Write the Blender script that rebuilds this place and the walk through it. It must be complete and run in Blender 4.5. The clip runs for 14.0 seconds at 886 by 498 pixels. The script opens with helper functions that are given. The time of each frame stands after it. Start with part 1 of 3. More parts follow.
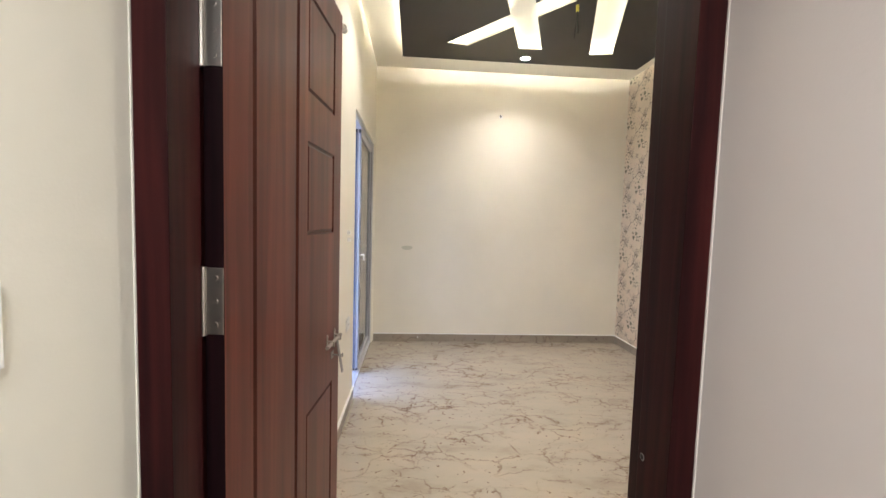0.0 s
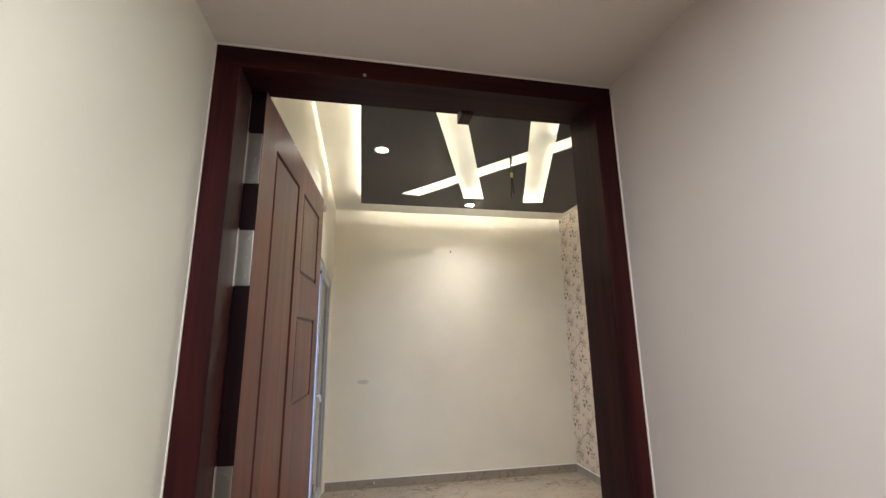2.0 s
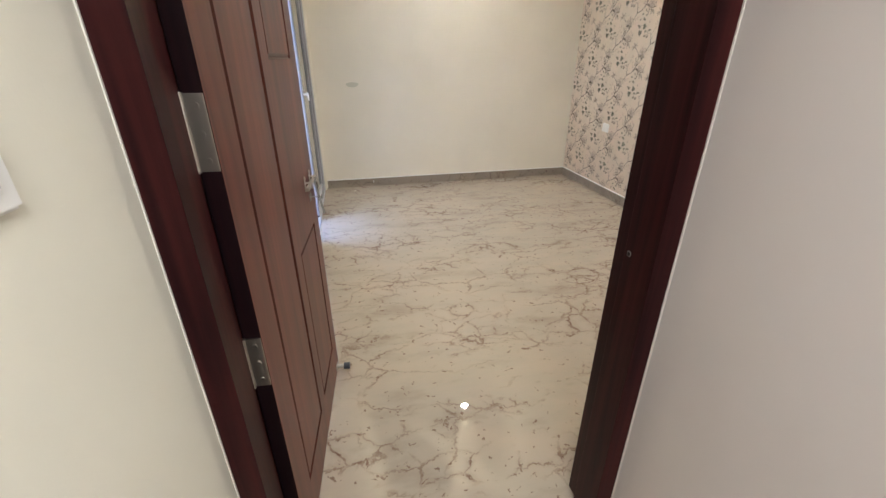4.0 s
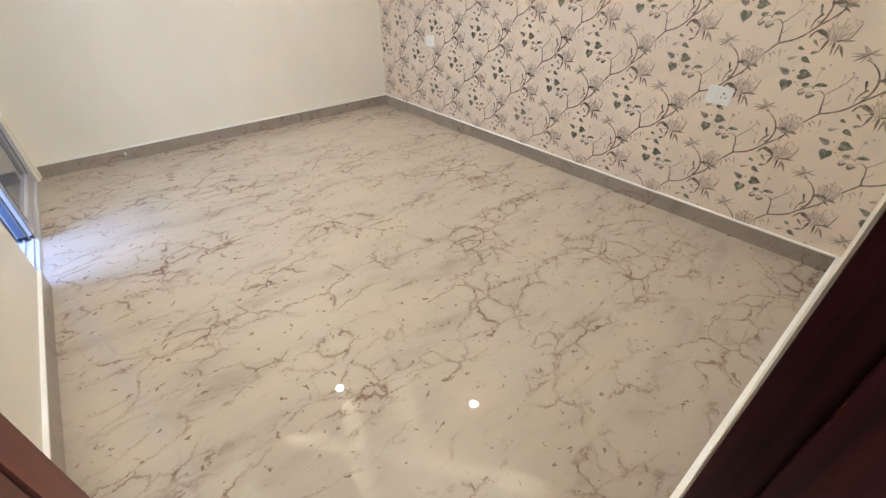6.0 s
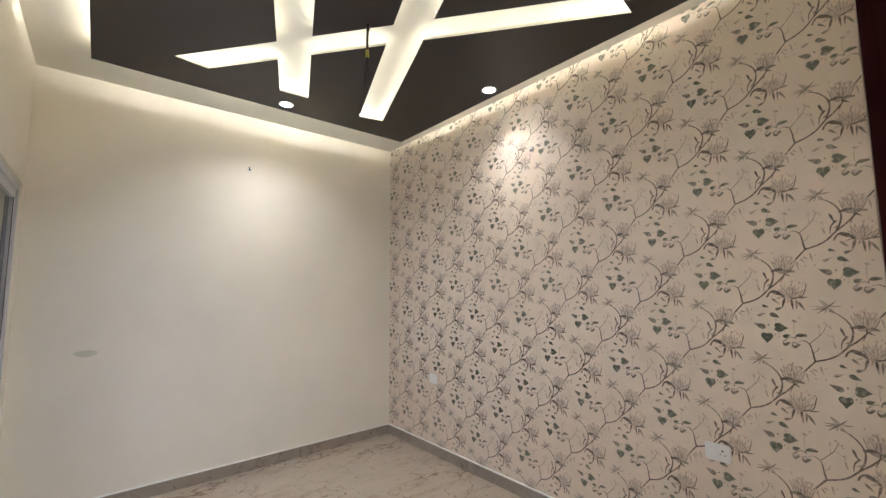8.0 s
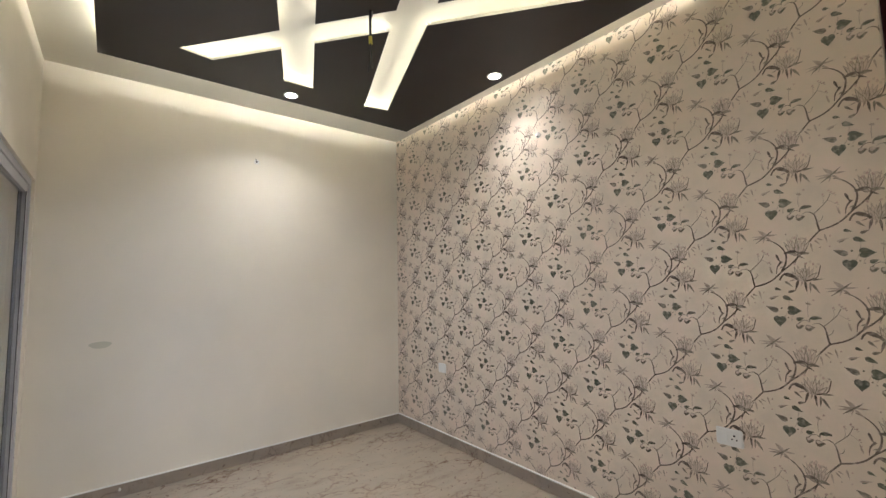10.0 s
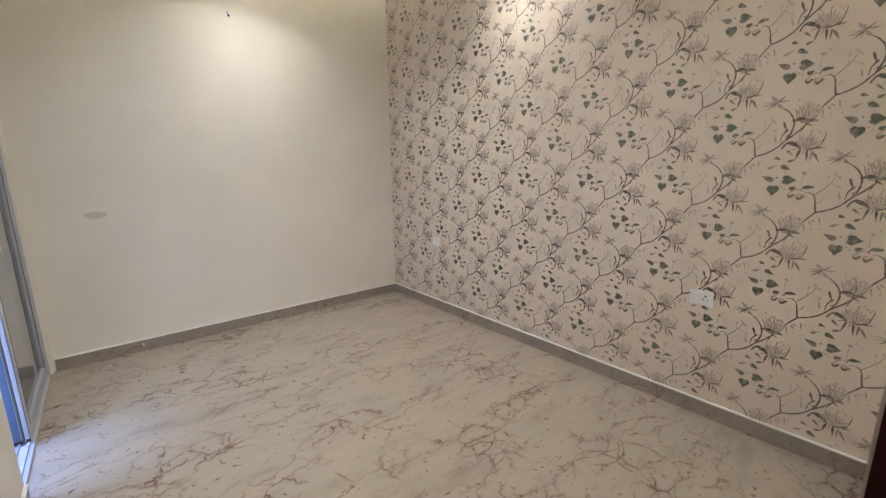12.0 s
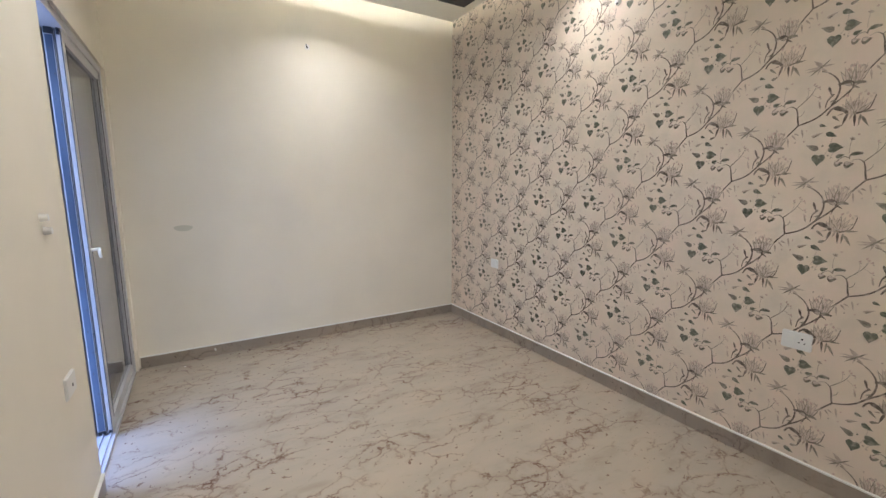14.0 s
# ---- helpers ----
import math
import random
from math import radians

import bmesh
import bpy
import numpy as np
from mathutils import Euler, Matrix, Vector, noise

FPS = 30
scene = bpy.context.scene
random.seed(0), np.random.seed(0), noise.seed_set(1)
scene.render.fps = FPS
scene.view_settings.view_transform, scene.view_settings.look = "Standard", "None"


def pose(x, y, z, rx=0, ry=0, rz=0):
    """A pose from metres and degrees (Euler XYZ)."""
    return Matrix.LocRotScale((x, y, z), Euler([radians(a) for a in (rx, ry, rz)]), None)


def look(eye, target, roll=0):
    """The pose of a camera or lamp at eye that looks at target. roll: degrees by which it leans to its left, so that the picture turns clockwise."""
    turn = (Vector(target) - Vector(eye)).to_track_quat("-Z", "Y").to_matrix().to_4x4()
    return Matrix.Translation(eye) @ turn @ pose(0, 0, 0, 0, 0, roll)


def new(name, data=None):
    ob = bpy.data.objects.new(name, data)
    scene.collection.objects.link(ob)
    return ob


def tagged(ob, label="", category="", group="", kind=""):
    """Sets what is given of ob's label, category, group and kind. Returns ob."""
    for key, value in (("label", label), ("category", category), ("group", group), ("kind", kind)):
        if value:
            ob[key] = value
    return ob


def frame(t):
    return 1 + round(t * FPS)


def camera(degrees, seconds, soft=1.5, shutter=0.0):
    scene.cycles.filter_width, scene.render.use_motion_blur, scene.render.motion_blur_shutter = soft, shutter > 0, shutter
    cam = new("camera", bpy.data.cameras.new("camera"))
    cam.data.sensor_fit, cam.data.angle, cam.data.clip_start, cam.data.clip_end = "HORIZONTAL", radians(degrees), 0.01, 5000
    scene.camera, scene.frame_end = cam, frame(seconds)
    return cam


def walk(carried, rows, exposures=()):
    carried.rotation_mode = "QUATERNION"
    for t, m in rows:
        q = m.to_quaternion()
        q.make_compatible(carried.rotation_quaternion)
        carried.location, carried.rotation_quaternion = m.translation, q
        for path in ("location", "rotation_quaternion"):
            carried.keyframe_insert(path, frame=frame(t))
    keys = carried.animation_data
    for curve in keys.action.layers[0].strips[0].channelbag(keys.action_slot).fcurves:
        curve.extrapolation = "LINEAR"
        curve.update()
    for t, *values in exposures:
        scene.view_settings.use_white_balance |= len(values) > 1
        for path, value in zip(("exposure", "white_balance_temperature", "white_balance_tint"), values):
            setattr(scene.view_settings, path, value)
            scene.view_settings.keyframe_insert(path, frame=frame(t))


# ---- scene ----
cam = camera(94.5, 14.0)
PATH = [
    (0, (-2.368, -4.558, 1.36), (-2.226, -2.567, 1.225), 1.7),
    (0.5, (-2.438, -4.661, 1.479), (-2.218, -2.685, 1.695), 0.3),
    (1, (-2.474, -4.737, 1.52), (-2.136, -2.822, 1.988), -1.0),
    (1.5, (-2.478, -4.749, 1.519), (-2.094, -2.855, 2.033), -1.2),
    (2, (-2.476, -4.742, 1.51), (-2.097, -2.825, 1.936), -0.7),
    (2.5, (-2.482, -4.713, 1.45), (-2.138, -2.75, 1.617), -0.6),
    (3, (-2.496, -4.695, 1.362), (-2.185, -2.731, 1.146), 0.1),
    (3.2, (-2.5, -4.7, 1.37), (-2.204, -2.76, 0.99), 0.2),
    (5.3, (-2.455, -3.951, 1.193), (-1.712, -2.508, 0.025), -1.8),
    (5.5, (-2.424, -3.874, 1.195), (-1.611, -2.479, 0.016), -1.7),
    (6, (-2.346, -3.726, 1.197), (-1.299, -2.466, 0.05), -0.3),
    (6.5, (-2.379, -3.67, 1.236), (-1.187, -2.364, 0.302), -0.1),
    (7, (-2.382, -3.714, 1.324), (-1.094, -2.285, 0.775), -0.0),
    (7.5, (-2.397, -3.746, 1.419), (-1.088, -2.243, 1.25), -0.2),
    (8, (-2.404, -3.758, 1.476), (-1.124, -2.234, 1.672), -0.4),
    (8.1, (-2.409, -3.77, 1.484), (-1.136, -2.246, 1.723), -0.6),
    (8.2, (-2.411, -3.763, 1.486), (-1.143, -2.245, 1.778), -0.5),
    (10.3, (-2.389, -3.752, 1.427), (-1.132, -2.199, 1.525), -0.8),
    (10.5, (-2.405, -3.732, 1.41), (-1.134, -2.189, 1.45), -0.6),
    (11, (-2.393, -3.735, 1.378), (-1.118, -2.196, 1.288), -0.4),
    (11.5, (-2.401, -3.741, 1.393), (-1.127, -2.213, 1.189), -0.4),
    (12, (-2.404, -3.735, 1.375), (-1.152, -2.228, 0.972), -0.6),
    (12.5, (-2.434, -3.721, 1.343), (-1.208, -2.256, 0.749), -0.5),
    (13, (-2.41, -3.743, 1.335), (-1.21, -2.249, 0.762), -0.6),
    (13.5, (-2.401, -3.747, 1.383), (-1.224, -2.184, 0.968), -0.6),
    (14, (-2.355, -3.716, 1.372), (-1.333, -2.023, 1.07), -0.0),
]
walk(cam, [(t, look(eye, target, roll)) for t, eye, target, roll in PATH],
     [(0, 0.74, 6500, 9), (0.5, 0.63, 6450, 9), (1.5, 0.46, 6350, 8), (3, 0.46, 6450, 8), (5.5, 1.12, 6300, 7), (6, 1.02, 6250, 8), (6.5, 0.98, 6200, 8), (7, 0.90, 6150, 8), (7.5, 0.65, 6100, 9), (8, 0.42, 6100, 10),
      (10.5, 0.28, 6150, 9), (11.5, 0.36, 6150, 9), (12, 0.42, 6100, 9), (12.5, 0.58, 6050, 9), (13, 0.74, 6050, 9), (13.5, 0.66, 6050, 9), (14, 0.44, 6050, 9)])

# ---- measures of the place ----
W, L, H = 2.81, 3.73, 3.0            # room: x from -W to 0, y from -L to 0, ceiling height
PY = -3.88                            # passage side of the door wall
PX0, PX1, PH = -2.805, -1.856, 2.146   # passage walls and ceiling
PEND = -6.6
SKY_OPEN = (-1.485, -0.05, 2.16)    # sliding door opening: y from, y to, height


# ---- world, sun, large lights ----
world = bpy.data.worlds.new("world")
scene.world = world
world.use_nodes = True
wn = world.node_tree.nodes
sky = wn.new("ShaderNodeTexSky")
sky.sky_type = "NISHITA"
sky.sun_disc = False
sky.sun_elevation, sky.sun_rotation = radians(48), radians(150)
wn["Background"].inputs[1].default_value = 0.12
world.node_tree.links.new(sky.outputs[0], wn["Background"].inputs[0])


def lamp(name, kind, m, power, colour, **more):
    data = bpy.data.lights.new(name, kind)
    data.energy, data.color = power, colour
    for k, v in more.items():
        if k == "size":
            data.size = v
        elif k == "size_y":
            data.shape, data.size_y = "RECTANGLE", v
        elif k == "angle":
            data.angle = radians(v)
        elif k == "spread":
            data.spread = radians(v)
    ob = new(name, data)
    ob.matrix_world = m
    return ob


sun_dir = Vector((math.sin(radians(150)) * math.cos(radians(48)), math.cos(radians(150)) * math.cos(radians(48)), math.sin(radians(48))))
sun = lamp("sun", "SUN", look(sun_dir * 30, (0, 0, 0)), 2.5, (1, 0.95, 0.88), angle=0.5)
WARM = (1.0, 0.955, 0.915)
balcony_light = lamp("balcony_daylight", "AREA", pose(-3.63, -1.25, 5.4), 430, (0.27, 0.43, 1.0), size=1.2, size_y=1.1)
window_light = lamp("window_daylight", "AREA", pose(-3.03, -1.26, 1.10, 0, -90, 0), 5.0, (0.38, 0.55, 1.0), size=2.0, size_y=0.42)
passage_light = lamp("passage_ceiling_light", "AREA", pose(-2.33, -5.15, PH - 0.03), 24, (0.97, 0.98, 1.0), size=0.6, size_y=0.6)
SPOTS = [(-1.355, -0.61), (-2.364, -1.80), (-0.29, -1.78), (-1.355, -2.97)]
for sx, sy in SPOTS:
    beam = lamp("downlight_beam", "AREA", pose(sx, sy, 2.9272), 3.7 if sx > -0.5 else 6.2, WARM, size=0.072, spread=108 if sx > -0.5 else 128)
    beam.data.shape = "DISK"


# ---- materials ----
def mat(name, base=(0.8, 0.8, 0.8), rough=0.5, metal=0.0, **more):
    m = bpy.data.materials.new(name)
    m.use_nodes = True
    b = m.node_tree.nodes["Principled BSDF"]
    b.inputs["Base Color"].default_value = (*base, 1)
    b.inputs["Roughness"].default_value = rough
    b.inputs["Metallic"].default_value = metal
    for k, v in more.items():
        b.inputs[k.replace("_", " ")].default_value = v
    return m


def node(m, kind, **more):
    n = m.node_tree.nodes.new(kind)
    for k, v in more.items():
        k = k.replace("_", " ")
        if k in n.inputs:
            n.inputs[k].default_value = v
    return n


def link(m, a, out, b, inp):
    m.node_tree.links.new(a.outputs[out], b.inputs[inp])


def coords(m, scale=(1, 1, 1), loc=(0, 0, 0), rot=(0, 0, 0)):
    g = m.node_tree.nodes.new("ShaderNodeNewGeometry")
    p = m.node_tree.nodes.new("ShaderNodeMapping")
    p.inputs["Scale"].default_value = scale
    p.inputs["Location"].default_value = loc
    p.inputs["Rotation"].default_value = rot
    link(m, g, "Position", p, "Vector")
    return p


def ramp(m, stops):
    r = m.node_tree.nodes.new("ShaderNodeValToRGB")
    e = r.color_ramp.elements
    while len(e) < len(stops):
        e.new(0.5)
    for el, (pos, c) in zip(e, stops):
        el.position = pos
        el.color = (*c, 1) if len(c) == 3 else c
    return r


def mix(m, kind="MIX"):
    n = m.node_tree.nodes.new("ShaderNodeMixRGB")
    n.blend_type = kind
    return n


def bsdf(m):
    return m.node_tree.nodes["Principled BSDF"]


def bump(m, src, out, strength, distance):
    b = node(m, "ShaderNodeBump", Strength=strength, Distance=distance)
    link(m, src, out, b, "Height")
    link(m, b, "Normal", bsdf(m), "Normal")


def paint(name, base, rough=0.55, amount=0.05):
    m = mat(name, base, rough)
    c = coords(m)
    n1 = node(m, "ShaderNodeTexNoise", Scale=1.3, Detail=4.0)
    n2 = node(m, "ShaderNodeTexNoise", Scale=160.0, Detail=2.0)
    link(m, c, 0, n1, "Vector")
    link(m, c, 0, n2, "Vector")
    lo = tuple(v * (1 - amount) for v in base)
    hi = tuple(min(1, v * (1 + amount)) for v in base)
    r = ramp(m, [(0.3, lo), (0.7, hi)])
    link(m, n1, 0, r, 0)
    link(m, r, 0, bsdf(m), "Base Color")
    bump(m, n2, 0, 0.12, 0.0015)
    return m


def wood(name, dark, light, rough=0.28, scale=1.0, across=False, gloss=0.22):
    m = mat(name, light, rough, Specular_IOR_Level=gloss)
    c = coords(m, (1.1, 26, 26) if across else (26 * scale, 26 * scale, 1.1 * scale))
    n1 = node(m, "ShaderNodeTexNoise", Scale=1.6, Detail=8.0, Distortion=0.6)
    link(m, c, 0, n1, "Vector")
    c2 = coords(m, (0.8, 7, 7) if across else (7, 7, 0.8))
    n2 = node(m, "ShaderNodeTexNoise", Scale=1.0, Detail=3.0)
    link(m, c2, 0, n2, "Vector")
    r1 = ramp(m, [(0.3, dark), (0.68, light)])
    link(m, n1, 0, r1, 0)
    r2 = ramp(m, [(0.3, (0.55, 0.5, 0.5)), (0.7, (1.1, 1.1, 1.1))])
    link(m, n2, 0, r2, 0)
    x = mix(m, "MULTIPLY")
    x.inputs[0].default_value = 0.8
    link(m, r1, 0, x, 1)
    link(m, r2, 0, x, 2)
    link(m, x, 0, bsdf(m), "Base Color")
    bump(m, n1, 0, 0.15, 0.001)
    return m


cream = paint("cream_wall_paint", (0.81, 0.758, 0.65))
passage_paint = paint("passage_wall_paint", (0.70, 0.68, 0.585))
# Greyer and a little darker than the west wall's cream.
passage_grey = paint("passage_east_wall_grey", (0.66, 0.62, 0.59))
# Passage ceiling: its dimness is put into a darker version of the cream.
passage_top = paint("dimmed_passage_ceiling_paint", (0.60, 0.545, 0.50))
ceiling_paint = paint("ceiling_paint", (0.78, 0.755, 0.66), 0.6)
outside_paint = paint("outside_render", (0.22, 0.22, 0.20), 0.8, 0.12)
frame_wood = wood("dark_mahogany_frame", (0.014, 0.003, 0.004), (0.046, 0.009, 0.009), 0.4, gloss=0.11)
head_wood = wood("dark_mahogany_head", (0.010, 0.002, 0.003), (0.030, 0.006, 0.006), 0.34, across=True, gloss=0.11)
# Darker copy of the leaf wood: shade in the grooves is painted in.
groove_wood = wood("shaded_door_groove", (0.042, 0.010, 0.008), (0.092, 0.024, 0.016), 0.35)
# Hinge edge of the leaf: shade of the door gap put into the colour.
edge_wood = wood("near_black_shaded_edge", (0.004, 0.002, 0.003), (0.012, 0.004, 0.005), 0.35)
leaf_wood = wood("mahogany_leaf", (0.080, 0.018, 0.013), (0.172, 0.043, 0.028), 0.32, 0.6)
steel = mat("brushed_steel", (0.46, 0.43, 0.39), 0.38, 1.0)
dull_steel = mat("dull_worn_steel", (0.30, 0.29, 0.29), 0.5, 0.9)
dark_steel = mat("worn_screw_steel", (0.12, 0.12, 0.13), 0.45, 0.8)
aluminium = mat("white_coated_upvc", (0.50, 0.50, 0.53), 0.35)
film = paint("blue_protective_film", (0.085, 0.125, 0.205), 0.4, 0.5)
gasket = mat("black_rubber_gasket", (0.02, 0.02, 0.025), 0.6)
glass = mat("clear_door_glass", (0.9, 0.93, 0.93), 0.03, 0.0, Transmission_Weight=1.0, IOR=1.45)
plastic = mat("white_switch_plastic", (0.79, 0.785, 0.76), 0.3)
plastic_grey = mat("pale_switch_rocker", (0.68, 0.68, 0.67), 0.25)
hole_black = mat("black_recess", (0.012, 0.012, 0.012), 0.7)
caulk = mat("white_caulk", (0.66, 0.63, 0.57), 0.6)
skirt_caulk = mat("bright_white_caulk", (0.80, 0.79, 0.75), 0.55)
panel_paint = paint("dark_brown_ceiling_paint", (0.030, 0.026, 0.024), 0.45, 0.1)
edge_paint = mat("pale_cut_edge", (0.75, 0.72, 0.6), 0.6)
stain_mat = paint("grey_filler_patch", (0.63, 0.61, 0.50), 0.7, 0.12)
wire_black = mat("black_cable", (0.02, 0.02, 0.02), 0.5)
wire_yellow = mat("yellow_tape", (0.55, 0.5, 0.08), 0.5)


def glow(name, colour, strength):
    m = mat(name, colour)
    bsdf(m).inputs["Emission Color"].default_value = (*colour, 1)
    bsdf(m).inputs["Emission Strength"].default_value = strength
    return m


led_mat = glow("led_tape_light", (1.0, 0.945, 0.83), 12.5)
rim_mat = glow("rim_led_tape_light", (1.0, 0.935, 0.81), 62.0)
lens_mat = glow("downlight_lens", (1.0, 0.97, 0.9), 60.0)


def marble(name, base, vein, rough, veins=1.0):
    m = mat(name, base, rough)
    c = coords(m, (1, 1, 1), (0.3, 0.2, 0))
    warp = node(m, "ShaderNodeTexNoise", Scale=2.2, Detail=8.0, Roughness=0.66)
    link(m, c, 0, warp, "Vector")
    add = m.node_tree.nodes.new("ShaderNodeVectorMath")
    add.operation = "MULTIPLY_ADD"
    add.inputs[1].default_value = (0.30, 0.30, 0.30)
    link(m, warp, "Color", add, 0)
    link(m, c, 0, add, 2)
    stretch = m.node_tree.nodes.new("ShaderNodeMapping")
    stretch.inputs["Rotation"].default_value = (0, 0, radians(3))
    stretch.inputs["Scale"].default_value = (6.0, 10.5, 6.0)
    link(m, add, 0, stretch, 0)
    v = m.node_tree.nodes.new("ShaderNodeTexVoronoi")
    v.feature = "DISTANCE_TO_EDGE"
    v.inputs["Scale"].default_value = 1.0
    link(m, stretch, 0, v, "Vector")
    line = ramp(m, [(0.0, (1, 1, 1)), (0.018, (0.9, 0.9, 0.9)), (0.042, (0, 0, 0))])
    link(m, v, 0, line, 0)
    stretch2 = m.node_tree.nodes.new("ShaderNodeMapping")
    stretch2.inputs["Scale"].default_value = (1.1, 2.6, 1)
    link(m, c, 0, stretch2, 0)
    mask = node(m, "ShaderNodeTexNoise", Scale=1.5, Detail=4.0, Roughness=0.65)
    link(m, stretch2, 0, mask, "Vector")
    mr = ramp(m, [(0.485, (0, 0, 0)), (0.63, (0.9 * veins,) * 3)])
    link(m, mask, 0, mr, 0)
    x = mix(m, "MULTIPLY")
    x.inputs[0].default_value = 1.0
    link(m, line, 0, x, 1)
    link(m, mr, 0, x, 2)
    big = m.node_tree.nodes.new("ShaderNodeTexVoronoi")
    big.feature = "DISTANCE_TO_EDGE"
    big.inputs["Scale"].default_value = 0.34
    link(m, stretch, 0, big, "Vector")
    bl = ramp(m, [(0.0, (0.8 * veins,) * 3), (0.018, (0, 0, 0))])
    link(m, big, 0, bl, 0)
    mask2 = node(m, "ShaderNodeTexNoise", Scale=3.1, Detail=3.0)
    link(m, c, 0, mask2, "Vector")
    m2 = ramp(m, [(0.46, (0, 0, 0)), (0.62, (1, 1, 1))])
    link(m, mask2, 0, m2, 0)
    xb = mix(m, "MULTIPLY")
    xb.inputs[0].default_value = 1.0
    link(m, bl, 0, xb, 1)
    link(m, m2, 0, xb, 2)
    xs = mix(m, "LIGHTEN")
    xs.inputs[0].default_value = 1.0
    link(m, x, 0, xs, 1)
    link(m, xb, 0, xs, 2)
    wear = node(m, "ShaderNodeTexNoise", Scale=26.0, Detail=4.0, Roughness=0.7)
    link(m, c, 0, wear, "Vector")
    wr = ramp(m, [(0.36, (0.25, 0.25, 0.25)), (0.56, (1, 1, 1))])
    link(m, wear, 0, wr, 0)
    x = mix(m, "MULTIPLY")
    x.inputs[0].default_value = 1.0
    link(m, xs, 0, x, 1)
    link(m, wr, 0, x, 2)
    # short dark flecks
    sp = m.node_tree.nodes.new("ShaderNodeMapping")
    sp.inputs["Scale"].default_value = (30, 40, 30)
    link(m, add, 0, sp, 0)
    fl = node(m, "ShaderNodeTexNoise", Scale=1.0, Detail=2.0)
    link(m, sp, 0, fl, "Vector")
    fr = ramp(m, [(0.675, (0, 0, 0)), (0.70, (1, 1, 1))])
    link(m, fl, 0, fr, 0)
    x2 = mix(m, "LIGHTEN")
    x2.inputs[0].default_value = 0.7
    link(m, x, 0, x2, 1)
    link(m, fr, 0, x2, 2)
    # soft tan staining round the veins
    halo = ramp(m, [(0.0, (0.5, 0.5, 0.5)), (0.17, (0, 0, 0))])
    link(m, v, 0, halo, 0)
    hx = mix(m, "MULTIPLY")
    hx.inputs[0].default_value = 1.0
    link(m, halo, 0, hx, 1)
    link(m, mr, 0, hx, 2)
    # soft clouds
    cloud = node(m, "ShaderNodeTexNoise", Scale=2.4, Detail=6.0, Roughness=0.6)
    link(m, stretch2, 0, cloud, "Vector")
    cr = ramp(m, [(0.35, tuple(k * f for k, f in zip(base, (1.09, 1.035, 1.01)))), (0.55, tuple(k * f for k, f in zip(base, (1.0, 0.985, 0.975)))), (0.70, tuple(a * 0.74 + b * 0.26 for a, b in zip(base, vein)))])
    link(m, cloud, 0, cr, 0)
    st = mix(m)
    link(m, hx, 0, st, 0)
    link(m, cr, 0, st, 1)
    st.inputs[2].default_value = (*(a * 0.55 + b * 0.45 for a, b in zip(base, vein)), 1)
    y = mix(m)
    link(m, x2, 0, y, 0)
    link(m, st, 0, y, 1)
    y.inputs[2].default_value = (*vein, 1)
    link(m, y, 0, bsdf(m), "Base Color")
    return m


floor_marble = marble("polished_beige_marble_tile", (0.388, 0.337, 0.272), (0.120, 0.053, 0.031), 0.018)
bsdf(floor_marble).inputs["Specular IOR Level"].default_value = 0.85
skirt_marble = marble("beige_marble_skirting", (0.315, 0.270, 0.220), (0.11, 0.060, 0.042), 0.3, 0.75)


def print_ink(name, base, rough=0.5):
    m = mat(name, base, rough)
    c = coords(m)
    n1 = node(m, "ShaderNodeTexNoise", Scale=55.0, Detail=3.0)
    link(m, c, 0, n1, "Vector")
    r = ramp(m, [(0.32, tuple(v * 0.75 for v in base)), (0.5, base), (0.70, tuple(v * 0.6 + p * 0.4 for v, p in zip(base, (0.69, 0.59, 0.50))))])
    link(m, n1, 0, r, 0)
    link(m, r, 0, bsdf(m), "Base Color")
    return m


def wallpaper_base():
    m = mat("blush_beige_wallpaper", (0.72, 0.62, 0.535), 0.42)
    c = coords(m)
    n1 = node(m, "ShaderNodeTexNoise", Scale=7.0, Detail=5.0, Roughness=0.6)
    n2 = node(m, "ShaderNodeTexNoise", Scale=220.0, Detail=2.0)
    link(m, c, 0, n1, "Vector")
    link(m, c, 0, n2, "Vector")
    r = ramp(m, [(0.34, (0.70, 0.605, 0.495)), (0.5, (0.745, 0.635, 0.515)), (0.68, (0.785, 0.645, 0.535))])
    link(m, n1, 0, r, 0)
    link(m, r, 0, bsdf(m), "Base Color")
    bump(m, n2, 0, 0.12, 0.001)
    return m


paper = wallpaper_base()
inks = [print_ink("branch_ink", (0.165, 0.128, 0.100)), print_ink("leaf_ink", (0.165, 0.170, 0.118)), print_ink("pale_leaf_ink", (0.270, 0.235, 0.180)),
        print_ink("pink_ink", (0.60, 0.44, 0.375)), print_ink("faint_ink", (0.499, 0.403, 0.326)), print_ink("fruit_ink", (0.243, 0.198, 0.147)), print_ink("light_petal_ink", (0.66, 0.545, 0.45)), print_ink("flower_line_ink", (0.47, 0.375, 0.305))]


# ---- mesh helpers ----
def box(bm, lo, hi):
    vs = [bm.verts.new((x, y, z)) for x in (lo[0], hi[0]) for y in (lo[1], hi[1]) for z in (lo[2], hi[2])]
    for f in ((0, 1, 3, 2), (4, 6, 7, 5), (0, 4, 5, 1), (2, 3, 7, 6), (0, 2, 6, 4), (1, 5, 7, 3)):
        bm.faces.new([vs[i] for i in f])
    return vs


